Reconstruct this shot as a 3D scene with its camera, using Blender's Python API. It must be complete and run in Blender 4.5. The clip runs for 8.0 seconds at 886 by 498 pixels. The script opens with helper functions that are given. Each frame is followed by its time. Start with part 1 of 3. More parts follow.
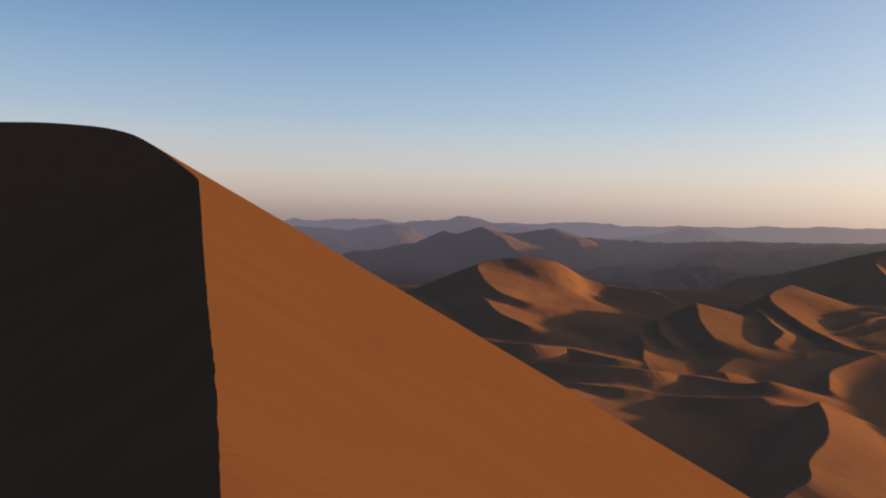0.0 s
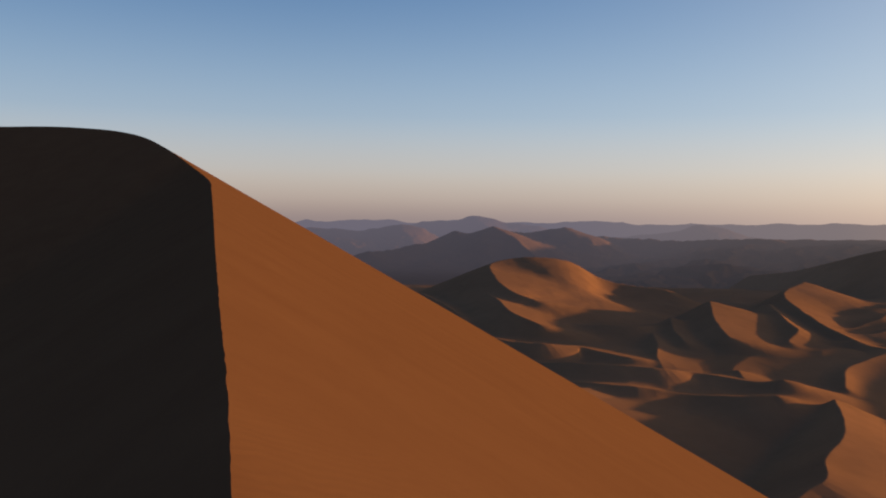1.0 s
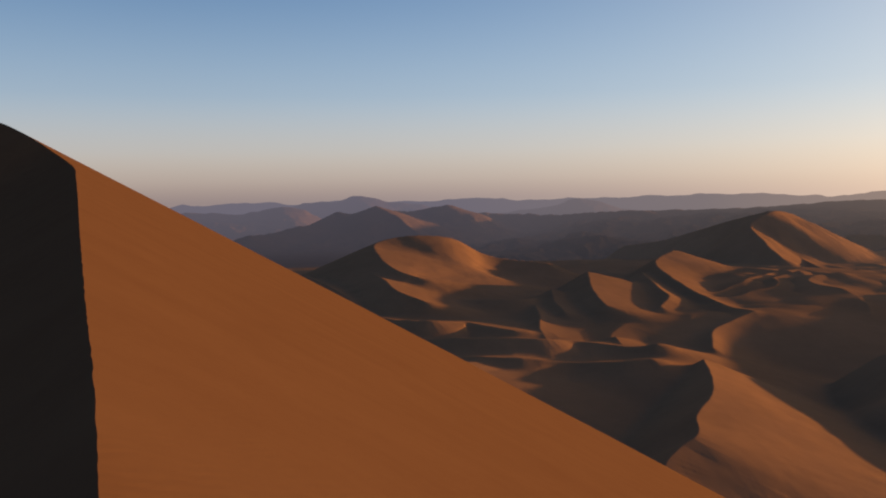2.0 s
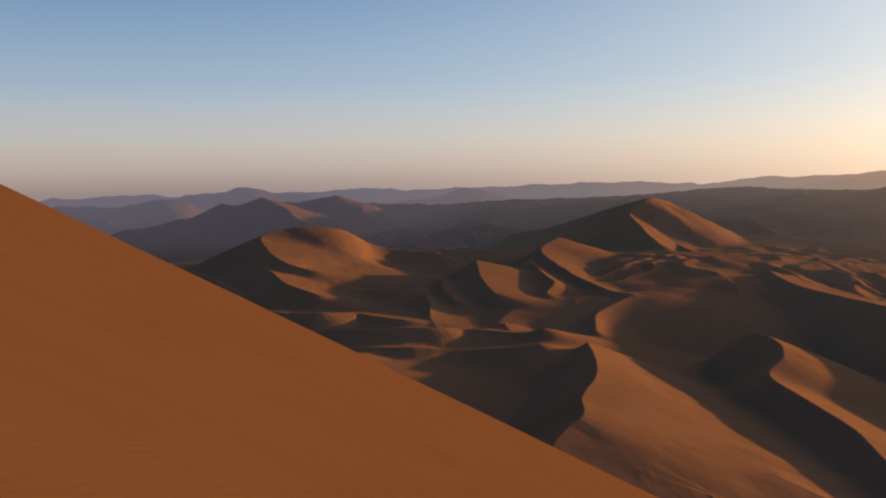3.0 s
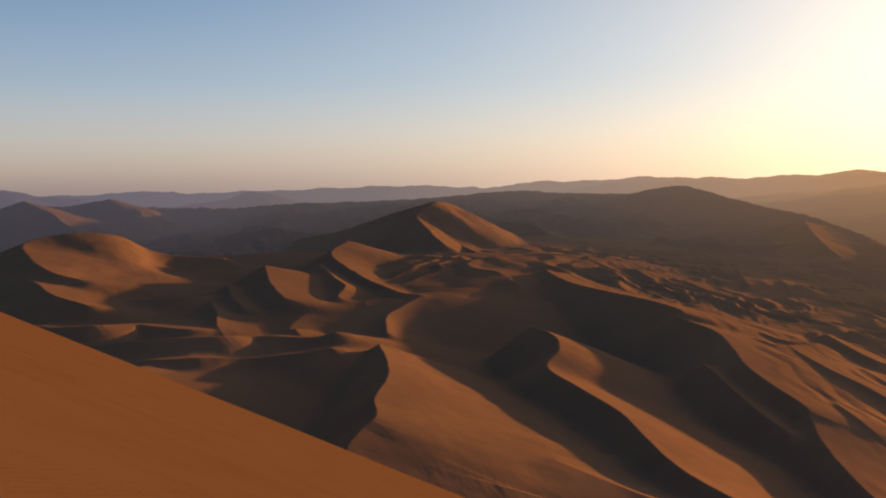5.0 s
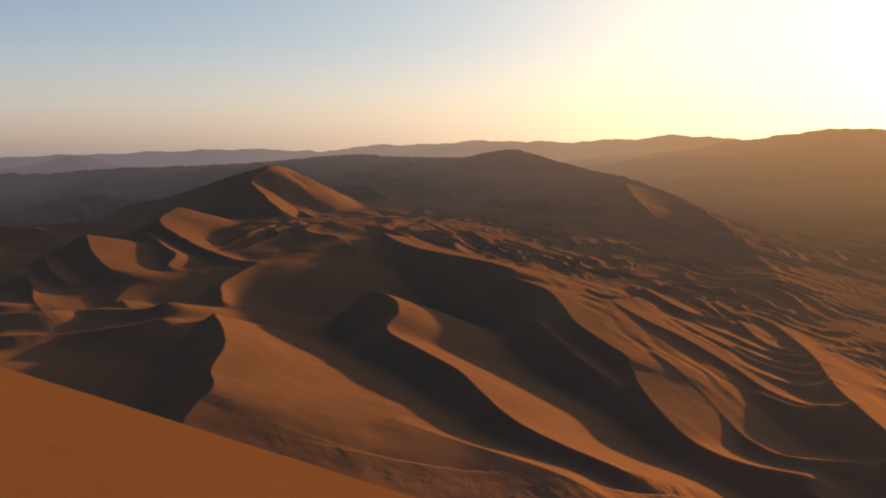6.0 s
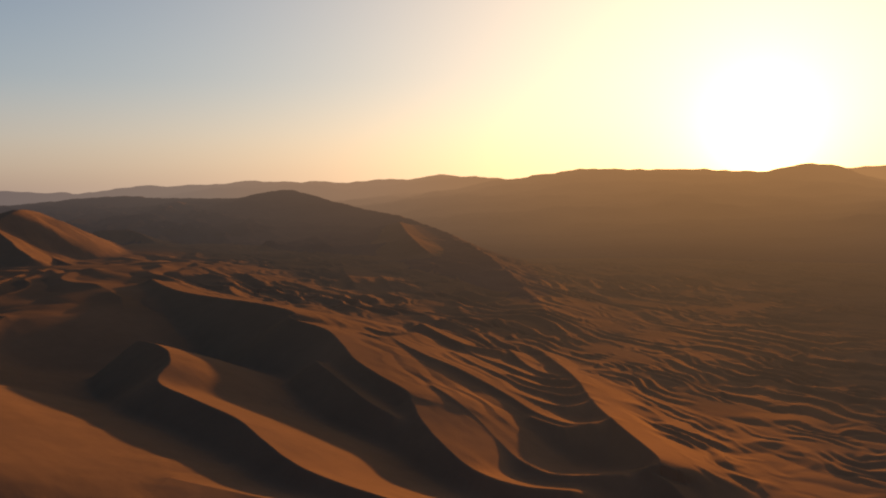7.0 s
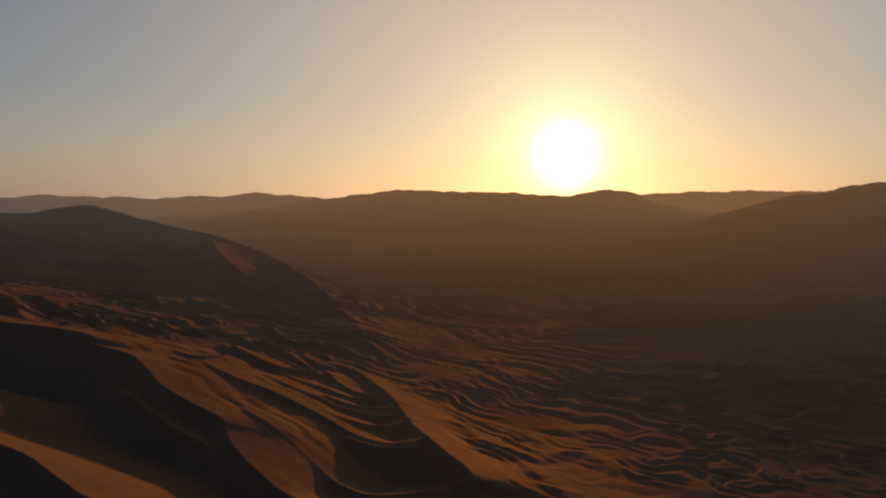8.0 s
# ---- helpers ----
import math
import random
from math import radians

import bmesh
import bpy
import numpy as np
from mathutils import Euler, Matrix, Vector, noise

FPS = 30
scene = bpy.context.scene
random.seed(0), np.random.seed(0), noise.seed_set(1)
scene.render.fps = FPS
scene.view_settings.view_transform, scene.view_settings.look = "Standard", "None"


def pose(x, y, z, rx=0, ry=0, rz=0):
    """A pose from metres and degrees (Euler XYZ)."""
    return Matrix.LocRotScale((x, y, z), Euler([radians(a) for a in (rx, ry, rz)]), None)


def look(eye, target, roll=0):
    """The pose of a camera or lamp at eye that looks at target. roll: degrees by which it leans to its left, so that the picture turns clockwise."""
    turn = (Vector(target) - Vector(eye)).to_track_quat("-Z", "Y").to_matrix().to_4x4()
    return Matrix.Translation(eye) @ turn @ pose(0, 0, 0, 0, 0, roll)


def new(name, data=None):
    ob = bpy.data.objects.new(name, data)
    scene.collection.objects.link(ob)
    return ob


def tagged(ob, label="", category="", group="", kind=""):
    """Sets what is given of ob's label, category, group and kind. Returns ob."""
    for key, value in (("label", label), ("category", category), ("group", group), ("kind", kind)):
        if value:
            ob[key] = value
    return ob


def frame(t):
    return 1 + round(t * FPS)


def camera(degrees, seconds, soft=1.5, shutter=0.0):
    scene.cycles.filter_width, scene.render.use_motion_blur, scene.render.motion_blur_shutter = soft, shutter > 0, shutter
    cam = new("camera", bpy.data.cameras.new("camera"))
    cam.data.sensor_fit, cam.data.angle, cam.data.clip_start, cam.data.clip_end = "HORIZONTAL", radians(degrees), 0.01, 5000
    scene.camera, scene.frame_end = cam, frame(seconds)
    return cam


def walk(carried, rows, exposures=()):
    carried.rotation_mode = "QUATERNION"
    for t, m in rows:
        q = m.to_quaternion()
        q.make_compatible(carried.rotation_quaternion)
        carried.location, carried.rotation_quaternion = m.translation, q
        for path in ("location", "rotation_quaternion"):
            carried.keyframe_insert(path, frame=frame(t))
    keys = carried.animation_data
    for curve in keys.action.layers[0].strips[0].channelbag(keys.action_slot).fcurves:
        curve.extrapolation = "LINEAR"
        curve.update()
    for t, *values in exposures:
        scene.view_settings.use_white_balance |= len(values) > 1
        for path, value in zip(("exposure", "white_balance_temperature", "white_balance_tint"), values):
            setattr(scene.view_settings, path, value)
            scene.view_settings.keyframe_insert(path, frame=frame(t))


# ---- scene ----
cam = camera(57.12, 8.0, soft=2.0)
# seconds, metres that the viewer has leant towards the sun, yaw, pitch, roll
PATH = [
    (0.0, 0.000, 0.000, -2.042, -1.057),
    (0.5, 0.008, 0.599, -1.535, -0.952),
    (1.0, 0.020, 0.826, -2.049, -0.545),
    (1.5, 0.058, -2.610, -3.627, 0.135),
    (2.0, 0.088, -7.409, -3.534, 1.119),
    (3.5, 0.100, -18.169, -4.833, 1.476),
    (4.0, 0.100, -20.863, -4.781, 1.502),
    (5.3, 0.100, -33.113, -5.249, 1.427),
    (5.5, 0.100, -35.218, -6.033, 1.444),
    (6.0, 0.100, -41.364, -7.346, 1.300),
    (6.5, 0.100, -48.334, -6.068, 1.394),
    (7.0, 0.100, -57.032, -4.944, 1.556),
    (7.5, 0.100, -63.816, -4.251, 0.754),
    (8.0, 0.100, -69.800, -3.759, 0.357),
]
EXPOSURES = [(0.0, 0.92, 6500, 10), (1.0, 0.76, 6500, 10), (2.0, 0.74, 6500, 10), (3.5, 0.74, 6550, 10), (4.0, 0.77, 6550, 10), (5.5, 0.64, 6750, 10), (6.5, 0.70, 6950, 10), (7.0, 0.25, 7000, 10),
             (7.5, -0.25, 6750, 10), (8.0, -0.69, 6650, 10)]
walk(cam, [(t, pose(0.983 * lean, 0.184 * lean, 0, 90 + pitch, roll, yaw)) for t, lean, yaw, pitch, roll in PATH], EXPOSURES)

# ---- sky and sun ----
SUN_AZIMUTH, SUN_HEIGHT = 78.3, 2.8  # degrees clockwise from +y, degrees over the horizon


def heading(azimuth, height=0.0):
    a, h = radians(azimuth), radians(height)
    return Vector((math.sin(a) * math.cos(h), math.cos(a) * math.cos(h), math.sin(h)))


def node(tree, kind, **values):
    n = tree.nodes.new(kind)
    for key, value in values.items():
        if key in n.inputs:
            n.inputs[key].default_value = value
    return n


# the colour of the dusty air by the sine of its height, and the glow round the sun: sharpness and colour
AIR = [(0.0, (0.17, 0.142, 0.16)), (0.025, (0.29, 0.232, 0.222)), (0.06, (0.37, 0.33, 0.31)), (0.125, (0.23, 0.31, 0.40)), (0.25, (0.078, 0.153, 0.285)),
       (0.36, (0.038, 0.097, 0.225)), (0.6, (0.018, 0.065, 0.20)), (1.0, (0.012, 0.06, 0.20))]
AUREOLE = [(1.5, (0.10, 0.11, 0.13)), (4.0, (0.47, 0.405, 0.315)), (14.0, (0.76, 0.43, 0.15)), (150.0, (0.85, 0.68, 0.28)), (700.0, (0.9, 0.75, 0.45)), (3500.0, (14.0, 12.0, 9.0))]


def build_world():
    world = bpy.data.worlds.new("dusk_sky")
    scene.world = world
    world.use_nodes = True
    tree = world.node_tree
    tree.nodes.clear()
    link = tree.links.new
    out = tree.nodes.new("ShaderNodeOutputWorld")
    sky = tree.nodes.new("ShaderNodeTexSky")
    sky.sky_type = "NISHITA"
    sky.sun_disc = False
    sky.sun_elevation, sky.sun_rotation = radians(SUN_HEIGHT), radians(SUN_AZIMUTH)
    sky.altitude, sky.air_density, sky.dust_density, sky.ozone_density = 1000, 1.0, 1.0, 2.0
    clear = tree.nodes.new("ShaderNodeVectorMath")
    clear.operation = "SCALE"
    clear.inputs["Scale"].default_value = 0.035
    link(sky.outputs["Color"], clear.inputs[0])
    coord = tree.nodes.new("ShaderNodeTexCoord")
    split = tree.nodes.new("ShaderNodeSeparateXYZ")
    link(coord.outputs["Generated"], split.inputs[0])
    air = tree.nodes.new("ShaderNodeValToRGB")
    air.color_ramp.interpolation = "B_SPLINE"
    stops = air.color_ramp.elements
    while len(stops) < len(AIR):
        stops.new(0.5)
    for stop, (place, colour) in zip(stops, AIR):
        stop.position, stop.color = place, (*colour, 1)
    link(split.outputs["Z"], air.inputs["Fac"])
    dot = tree.nodes.new("ShaderNodeVectorMath")
    dot.operation = "DOT_PRODUCT"
    dot.inputs[1].default_value = heading(SUN_AZIMUTH, SUN_HEIGHT)
    link(coord.outputs["Generated"], dot.inputs[0])
    facing = tree.nodes.new("ShaderNodeMath")
    facing.operation = "MAXIMUM"
    facing.inputs[1].default_value = 0.0
    link(dot.outputs["Value"], facing.inputs[0])
    # the blue gives way to the glow on the sun's side
    warm = tree.nodes.new("ShaderNodeMath")
    warm.operation = "POWER"
    warm.inputs[1].default_value = 3.0
    link(facing.outputs[0], warm.inputs[0])
    less = tree.nodes.new("ShaderNodeMapRange")
    less.inputs["To Min"].default_value, less.inputs["To Max"].default_value = 1.0, 0.42
    link(warm.outputs[0], less.inputs["Value"])
    cool = tree.nodes.new("ShaderNodeVectorMath")
    cool.operation = "SCALE"
    link(air.outputs["Color"], cool.inputs[0])
    link(less.outputs[0], cool.inputs["Scale"])
    total = tree.nodes.new("ShaderNodeVectorMath")
    link(clear.outputs[0], total.inputs[0])
    link(cool.outputs[0], total.inputs[1])
    for power, colour in AUREOLE:
        lobe = tree.nodes.new("ShaderNodeMath")
        lobe.operation = "POWER"
        lobe.inputs[1].default_value = power
        link(facing.outputs[0], lobe.inputs[0])
        tint = tree.nodes.new("ShaderNodeVectorMath")
        tint.operation = "SCALE"
        tint.inputs[0].default_value = colour
        link(lobe.outputs[0], tint.inputs["Scale"])
        add = tree.nodes.new("ShaderNodeVectorMath")
        link(total.outputs[0], add.inputs[0])
        link(tint.outputs[0], add.inputs[1])
        total = add
    # dust low over the horizon glows orange on the sun's side
    low = tree.nodes.new("ShaderNodeMapRange")
    low.interpolation_type = "SMOOTHSTEP"
    low.inputs["From Max"].default_value, low.inputs["To Min"].default_value, low.inputs["To Max"].default_value = 0.13, 1.0, 0.0
    link(split.outputs["Z"], low.inputs["Value"])
    side = tree.nodes.new("ShaderNodeMath")
    side.operation = "MULTIPLY"
    link(low.outputs[0], side.inputs[0])
    link(warm.outputs[0], side.inputs[1])
    band = tree.nodes.new("ShaderNodeVectorMath")
    band.operation = "SCALE"
    band.inputs[0].default_value = (0.24, 0.10, 0.0)
    link(side.outputs[0], band.inputs["Scale"])
    glow = tree.nodes.new("ShaderNodeVectorMath")
    link(total.outputs[0], glow.inputs[0])
    link(band.outputs[0], glow.inputs[1])
    total = glow
    back = tree.nodes.new("ShaderNodeBackground")
    link(total.outputs[0], back.inputs["Color"])
    back.inputs["Strength"].default_value = 0.8
    link(back.outputs[0], out.inputs["Surface"])


build_world()

sun_data = bpy.data.lights.new("sun", "SUN")
sun_data.energy, sun_data.angle, sun_data.color = 5.0, radians(1.2), (1.0, 0.53, 0.165)
sun = new("sun", sun_data)
sun.matrix_world = look((0, 0, 0), -heading(SUN_AZIMUTH, SUN_HEIGHT))

# ---- materials ----
def sand_material(name, low, high, patch, ripple=0.0, air=None, gloss=0.0, relief=0.0):
    """Wind-blown sand: two tones mixed by drifting patches and grain; ripple: height of the wind ripples in metres;
    gloss: how much the grains gleam towards the light; relief: height of the wind streaks;
    air: the colour of the haze painted as glow on far land, by the cosine to the sun's azimuth."""
    mat = bpy.data.materials.new(name)
    mat.use_nodes = True
    tree = mat.node_tree
    bsdf = tree.nodes["Principled BSDF"]
    bsdf.inputs["Roughness"].default_value = 0.95
    bsdf.inputs["Specular IOR Level"].default_value = 0.0
    where = tree.nodes.new("ShaderNodeNewGeometry")
    place = where.outputs["Position"]
    broad = node(tree, "ShaderNodeTexNoise", Scale=1.0 / patch, Detail=4.0, Roughness=0.6, Distortion=0.4)
    fine = node(tree, "ShaderNodeTexNoise", Scale=9.0 / patch, Detail=6.0, Roughness=0.7)
    tree.links.new(place, broad.inputs["Vector"])
    tree.links.new(place, fine.inputs["Vector"])
    both = tree.nodes.new("ShaderNodeMath")
    both.operation = "MULTIPLY_ADD"
    both.inputs[1].default_value = 0.45
    tree.links.new(fine.outputs["Fac"], both.inputs[0])
    tree.links.new(broad.outputs["Fac"], both.inputs[2])
    ramp = tree.nodes.new("ShaderNodeMapRange")
    ramp.inputs["From Min"].default_value, ramp.inputs["From Max"].default_value = 0.45, 1.0
    tree.links.new(both.outputs[0], ramp.inputs["Value"])
    mix = tree.nodes.new("ShaderNodeMix")
    mix.data_type = "RGBA"
    mix.inputs["A"].default_value, mix.inputs["B"].default_value = (*low, 1), (*high, 1)
    tree.links.new(ramp.outputs[0], mix.inputs["Factor"])
    tree.links.new(mix.outputs["Result"], bsdf.inputs["Base Color"])
    if ripple:
        wave = node(tree, "ShaderNodeTexWave", Scale=2.6, Distortion=9.0, Detail=4.0)
        wave.inputs["Detail Scale"].default_value = 0.6
        wave.bands_direction = "X"
        turn = tree.nodes.new("ShaderNodeMapping")
        turn.inputs["Rotation"].default_value = (0, 0, radians(35))
        tree.links.new(place, turn.inputs["Vector"])
        tree.links.new(turn.outputs[0], wave.inputs["Vector"])
        grain = node(tree, "ShaderNodeTexNoise", Scale=60.0, Detail=3.0)
        tree.links.new(place, grain.inputs["Vector"])
        rise = tree.nodes.new("ShaderNodeMath")
        rise.operation = "MULTIPLY_ADD"
        rise.inputs[1].default_value = 0.3
        tree.links.new(grain.outputs["Fac"], rise.inputs[0])
        tree.links.new(wave.outputs["Fac"], rise.inputs[2])
        bump = node(tree, "ShaderNodeBump", Strength=0.13, Distance=ripple)
        tree.links.new(rise.outputs[0], bump.inputs["Height"])
        tree.links.new(bump.outputs[0], bsdf.inputs["Normal"])
    if relief:
        stretch = tree.nodes.new("ShaderNodeMapping")
        stretch.inputs["Rotation"].default_value = (0, 0, radians(50))
        stretch.inputs["Scale"].default_value = (1.0, 0.35, 1.0)
        tree.links.new(place, stretch.inputs["Vector"])
        streak = node(tree, "ShaderNodeTexNoise", Scale=0.22, Detail=5.0, Roughness=0.55)
        tree.links.new(stretch.outputs[0], streak.inputs["Vector"])
        drift = node(tree, "ShaderNodeTexNoise", Scale=0.045, Detail=3.0, Roughness=0.5, Distortion=0.6)
        tree.links.new(stretch.outputs[0], drift.inputs["Vector"])
        under = node(tree, "ShaderNodeBump", Strength=0.5, Distance=9 * relief)
        tree.links.new(drift.outputs["Fac"], under.inputs["Height"])
        bump = node(tree, "ShaderNodeBump", Strength=0.5, Distance=relief)
        tree.links.new(streak.outputs["Fac"], bump.inputs["Height"])
        tree.links.new(under.outputs[0], bump.inputs["Normal"])
        tree.links.new(bump.outputs[0], bsdf.inputs["Normal"])
    surface = bsdf.outputs[0]
    if gloss:
        # the grains throw part of the light forward
        grains = node(tree, "ShaderNodeBsdfGlossy", Roughness=0.72, Color=(0.95, 0.50, 0.17, 1))
        share = tree.nodes.new("ShaderNodeMixShader")
        share.inputs["Fac"].default_value = gloss
        tree.links.new(surface, share.inputs[1])
        tree.links.new(grains.outputs[0], share.inputs[2])
        surface = share.outputs[0]
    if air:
        # painted haze: an emission mixed over far land by distance, warmer towards the sun
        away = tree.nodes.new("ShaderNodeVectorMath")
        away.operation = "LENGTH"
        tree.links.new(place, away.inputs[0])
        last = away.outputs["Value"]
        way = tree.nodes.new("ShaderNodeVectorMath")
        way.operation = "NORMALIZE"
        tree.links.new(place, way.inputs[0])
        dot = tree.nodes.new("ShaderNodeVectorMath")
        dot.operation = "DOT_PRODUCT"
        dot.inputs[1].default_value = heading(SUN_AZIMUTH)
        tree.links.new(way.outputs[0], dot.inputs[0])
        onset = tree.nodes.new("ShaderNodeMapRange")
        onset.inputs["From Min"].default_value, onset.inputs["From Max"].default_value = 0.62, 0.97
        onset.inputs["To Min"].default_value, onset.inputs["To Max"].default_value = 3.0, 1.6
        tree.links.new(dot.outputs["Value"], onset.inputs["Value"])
        for operation, value, first in (("DIVIDE", HAZE_DEPTH, False), ("POWER", onset, False), ("POWER", math.exp(-1), True), ("SUBTRACT", 1.0, True)):
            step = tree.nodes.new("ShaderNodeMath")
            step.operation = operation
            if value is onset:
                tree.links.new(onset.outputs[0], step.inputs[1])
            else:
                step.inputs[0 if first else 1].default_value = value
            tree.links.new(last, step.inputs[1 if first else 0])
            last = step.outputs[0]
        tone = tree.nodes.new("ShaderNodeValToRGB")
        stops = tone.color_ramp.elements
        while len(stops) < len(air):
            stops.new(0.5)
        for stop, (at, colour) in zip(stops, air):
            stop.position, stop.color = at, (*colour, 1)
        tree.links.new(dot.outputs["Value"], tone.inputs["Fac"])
        haze_glow = tree.nodes.new("ShaderNodeEmission")
        tree.links.new(tone.outputs["Color"], haze_glow.inputs["Color"])
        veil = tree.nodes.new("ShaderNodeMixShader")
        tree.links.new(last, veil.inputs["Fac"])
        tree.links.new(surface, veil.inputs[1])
        tree.links.new(haze_glow.outputs[0], veil.inputs[2])
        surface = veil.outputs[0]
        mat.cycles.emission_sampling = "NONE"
    tree.links.new(surface, tree.nodes["Material Output"].inputs["Surface"])
    return mat


HAZE_DEPTH = 3000.0  # metres over which the painted haze covers most of the land
# glow colours of the painted haze, by the cosine to the sun's azimuth
PAINTED_HAZE = [(0.3, (0.094, 0.085, 0.108)), (0.6, (0.130, 0.107, 0.110)), (0.78, (0.210, 0.153, 0.125)), (0.9, (0.31, 0.186, 0.114)), (1.0, (0.40, 0.202, 0.082))]
SAND = sand_material("orange_sand", (0.111, 0.053, 0.025), (0.130, 0.064, 0.030), 3.0, ripple=0.012)
# both land materials below carry the painted haze glow
DUNE_SAND = sand_material("dune_sand", (0.170, 0.088, 0.045), (0.234, 0.118, 0.059), 60.0, relief=0.10, gloss=0.034, air=PAINTED_HAZE)
DISTANT = sand_material("distant_land", (0.125, 0.074, 0.048), (0.175, 0.100, 0.062), 300.0, gloss=0.015, air=PAINTED_HAZE)

# ---- the land ----
def lattice(ix, iy, seed):
    """A random number from 0 to 1 for each whole-numbered place."""
    h = (ix * 374761393 + iy * 668265263 + seed * 974634777) & 0x7FFFFFFF
    h = ((h ^ (h >> 13)) * 1274126177) & 0x7FFFFFFF
    h = h ^ (h >> 16)
    return (h & 0xFFFF) / 65535.0


def value_noise(x, y, seed):
    ix, iy = np.floor(x).astype(np.int64), np.floor(y).astype(np.int64)
    fx, fy = x - ix, y - iy
    fx, fy = fx**3 * (fx * (fx * 6 - 15) + 10), fy**3 * (fy * (fy * 6 - 15) + 10)
    a, b = lattice(ix, iy, seed), lattice(ix + 1, iy, seed)
    c, d = lattice(ix, iy + 1, seed), lattice(ix + 1, iy + 1, seed)
    return (a + (b - a) * fx) * (1 - fy) + (c + (d - c) * fx) * fy - 0.5


def fractal(x, y, size, seed, octaves=3):
    total, gain = 0.0, 1.0
    for k in range(octaves):
        total = total + gain * value_noise(x / size * 2**k, y / size * 2**k, seed + 17 * k)
        gain *= 0.5
    return total


def ease(low, high, value):
    t = np.clip((value - low) / (high - low), 0, 1)
    return t * t * (3 - 2 * t)


def smooth_max(a, b, k):
    h = np.maximum(k - np.abs(a - b), 0) / k
    return np.maximum(a, b) + h * h * k * 0.25


def spline(points, steps=8):
    """A smooth line through the points."""
    p = np.array(points, float)
    p = np.vstack((2 * p[0] - p[1], p, 2 * p[-1] - p[-2]))
    t = np.linspace(0, 1, steps, endpoint=False)[:, None]
    rows = []
    for a, b, c, d in zip(p[:-3], p[1:-2], p[2:-1], p[3:]):
        rows.append(0.5 * (2 * b + (c - a) * t + (2 * a - 5 * b + 4 * c - d) * t**2 + (3 * b - a - 3 * c + d) * t**3))
    return np.vstack(rows + [p[-2:-1]])


def even(line, count):
    """The line with points at even steps."""
    run = np.concatenate(([0], np.cumsum(np.hypot(*np.diff(line[:, :2], axis=0).T))))
    steps = np.linspace(0, run[-1], max(12, min(count, int(run[-1] / 2.5))))
    return np.stack([np.interp(steps, run, line[:, k]) for k in range(3)], -1)


WIND = heading(SUN_AZIMUTH + 180)  # the way in which the sand drifts


def small_dunes(x, y, length, height, seed, drift, bend=1.0, lit=0.66, gaps=0.22):
    """Rows of low broken dunes; lit: the share of the row that rises on the sun's side, gaps: how seldom it breaks off."""
    way = heading(drift)
    along = x * way.x + y * way.y
    across = -x * way.y + y * way.x
    shift = bend * (1.6 * fractal(x, y, length * 5, seed, 2) + 1.5 * fractal(x, y, length * 1.6, seed + 5, 2))
    phase = along / length + shift
    part = phase - np.floor(phase)
    saw = np.where(part < lit, part / lit, (1 - part) / (1 - lit))
    strong = ease(-gaps, 0.52 - gaps, fractal(x, y, length * 1.3, seed + 9, 2)) * (0.45 + ease(-0.3, 0.4, fractal(x, y, length * 7, seed + 13, 1)))
    return height * strong * (saw - 0.5)


def base_floor(x, y):
    """The floor between the dunes, falling away towards the low sun."""
    r = np.hypot(x, y)
    sunward = -(x * WIND.x + y * WIND.y)
    north = ease(200, 650, y)
    low = ease(60 + 440 * north, 340 + 560 * north, sunward) * (1 - 0.55 * north * (1 - ease(800, 1250, sunward)))
    east = ease(0.6, 0.9, np.arctan2(x, np.maximum(y, 1)))
    z = -80 + 5 * ease(240, 400, y) - 52 * low - 40 * ease(850, 1500, r) * (1 - ease(0.35, 0.65, np.arctan2(x, np.maximum(y, 1))))
    z = z + 9 * fractal(x, y, 420, 3, 3) * ease(150, 500, r) * (1 - ease(800, 1200, r))
    z = z + 22 * np.exp(-((x - 720) ** 2 + (y - 1000) ** 2) / 260**2)  # apron of the star dune
    past = sunward - 190 - 0.585 * y  # the sunny apron beyond the winding ridge
    z = z + 18 * ease(0, 40, past) * (1 - ease(40, 520, past)) * ease(80, 200, y) * (1 - ease(230, 350, y))
    brow = np.interp(y, (200, 240, 290, 357, 452, 533, 700), (-110, -93, -86, -82, -78, -77, -77))
    apron = brow - 7 * ease(-10, 45, past) - 0.068 * np.maximum(past, 0) - 90 * ease(15, -15, past) - 60 * ease(640, 900, y)
    z = smooth_max(z, apron, 8.0)
    z = z - 11 * np.exp(-((x - 218) ** 2 + (y - 366) ** 2) / 62**2)
    z = z + 8 * ease(102, 30, x) * np.exp(-(((y - 338) / 40) ** 2))  # the hollow rises to the foot of the high dune
    plain = east * ease(300, 420, sunward)
    calm = 1 - 0.8 * ease(700, 1700, r)
    z = z + small_dunes(x, y, 29, 3.6, 41, 292, 1.1, 0.6, 0.3) * plain * calm
    z = z + small_dunes(x, y, 13, 1.7, 57, 298, 1.0, 0.6, 0.3) * plain * calm
    z = z + (0.2 + 0.8 * ease(420, 560, sunward)) * (1 - np.exp(-((x - 265) ** 2 + (y - 410) ** 2) / 75**2)) * small_dunes(x, y, 58, 7.5, 71, 282, 0.6, 0.5, 0.30) * (0.3 + 0.7 * ease(-40, 40, past)) * (1 - ease(1300, 1700, r)) * (1 - plain) * ease(300, 420, r)
    hummocks = ease(280, 380, r) * (1 - ease(900, 1200, r)) * (1 - plain)
    z = z + hummocks * small_dunes(x, y, 48, 2.4, 61, 300, 1.2, 0.55, 0.3)
    return z


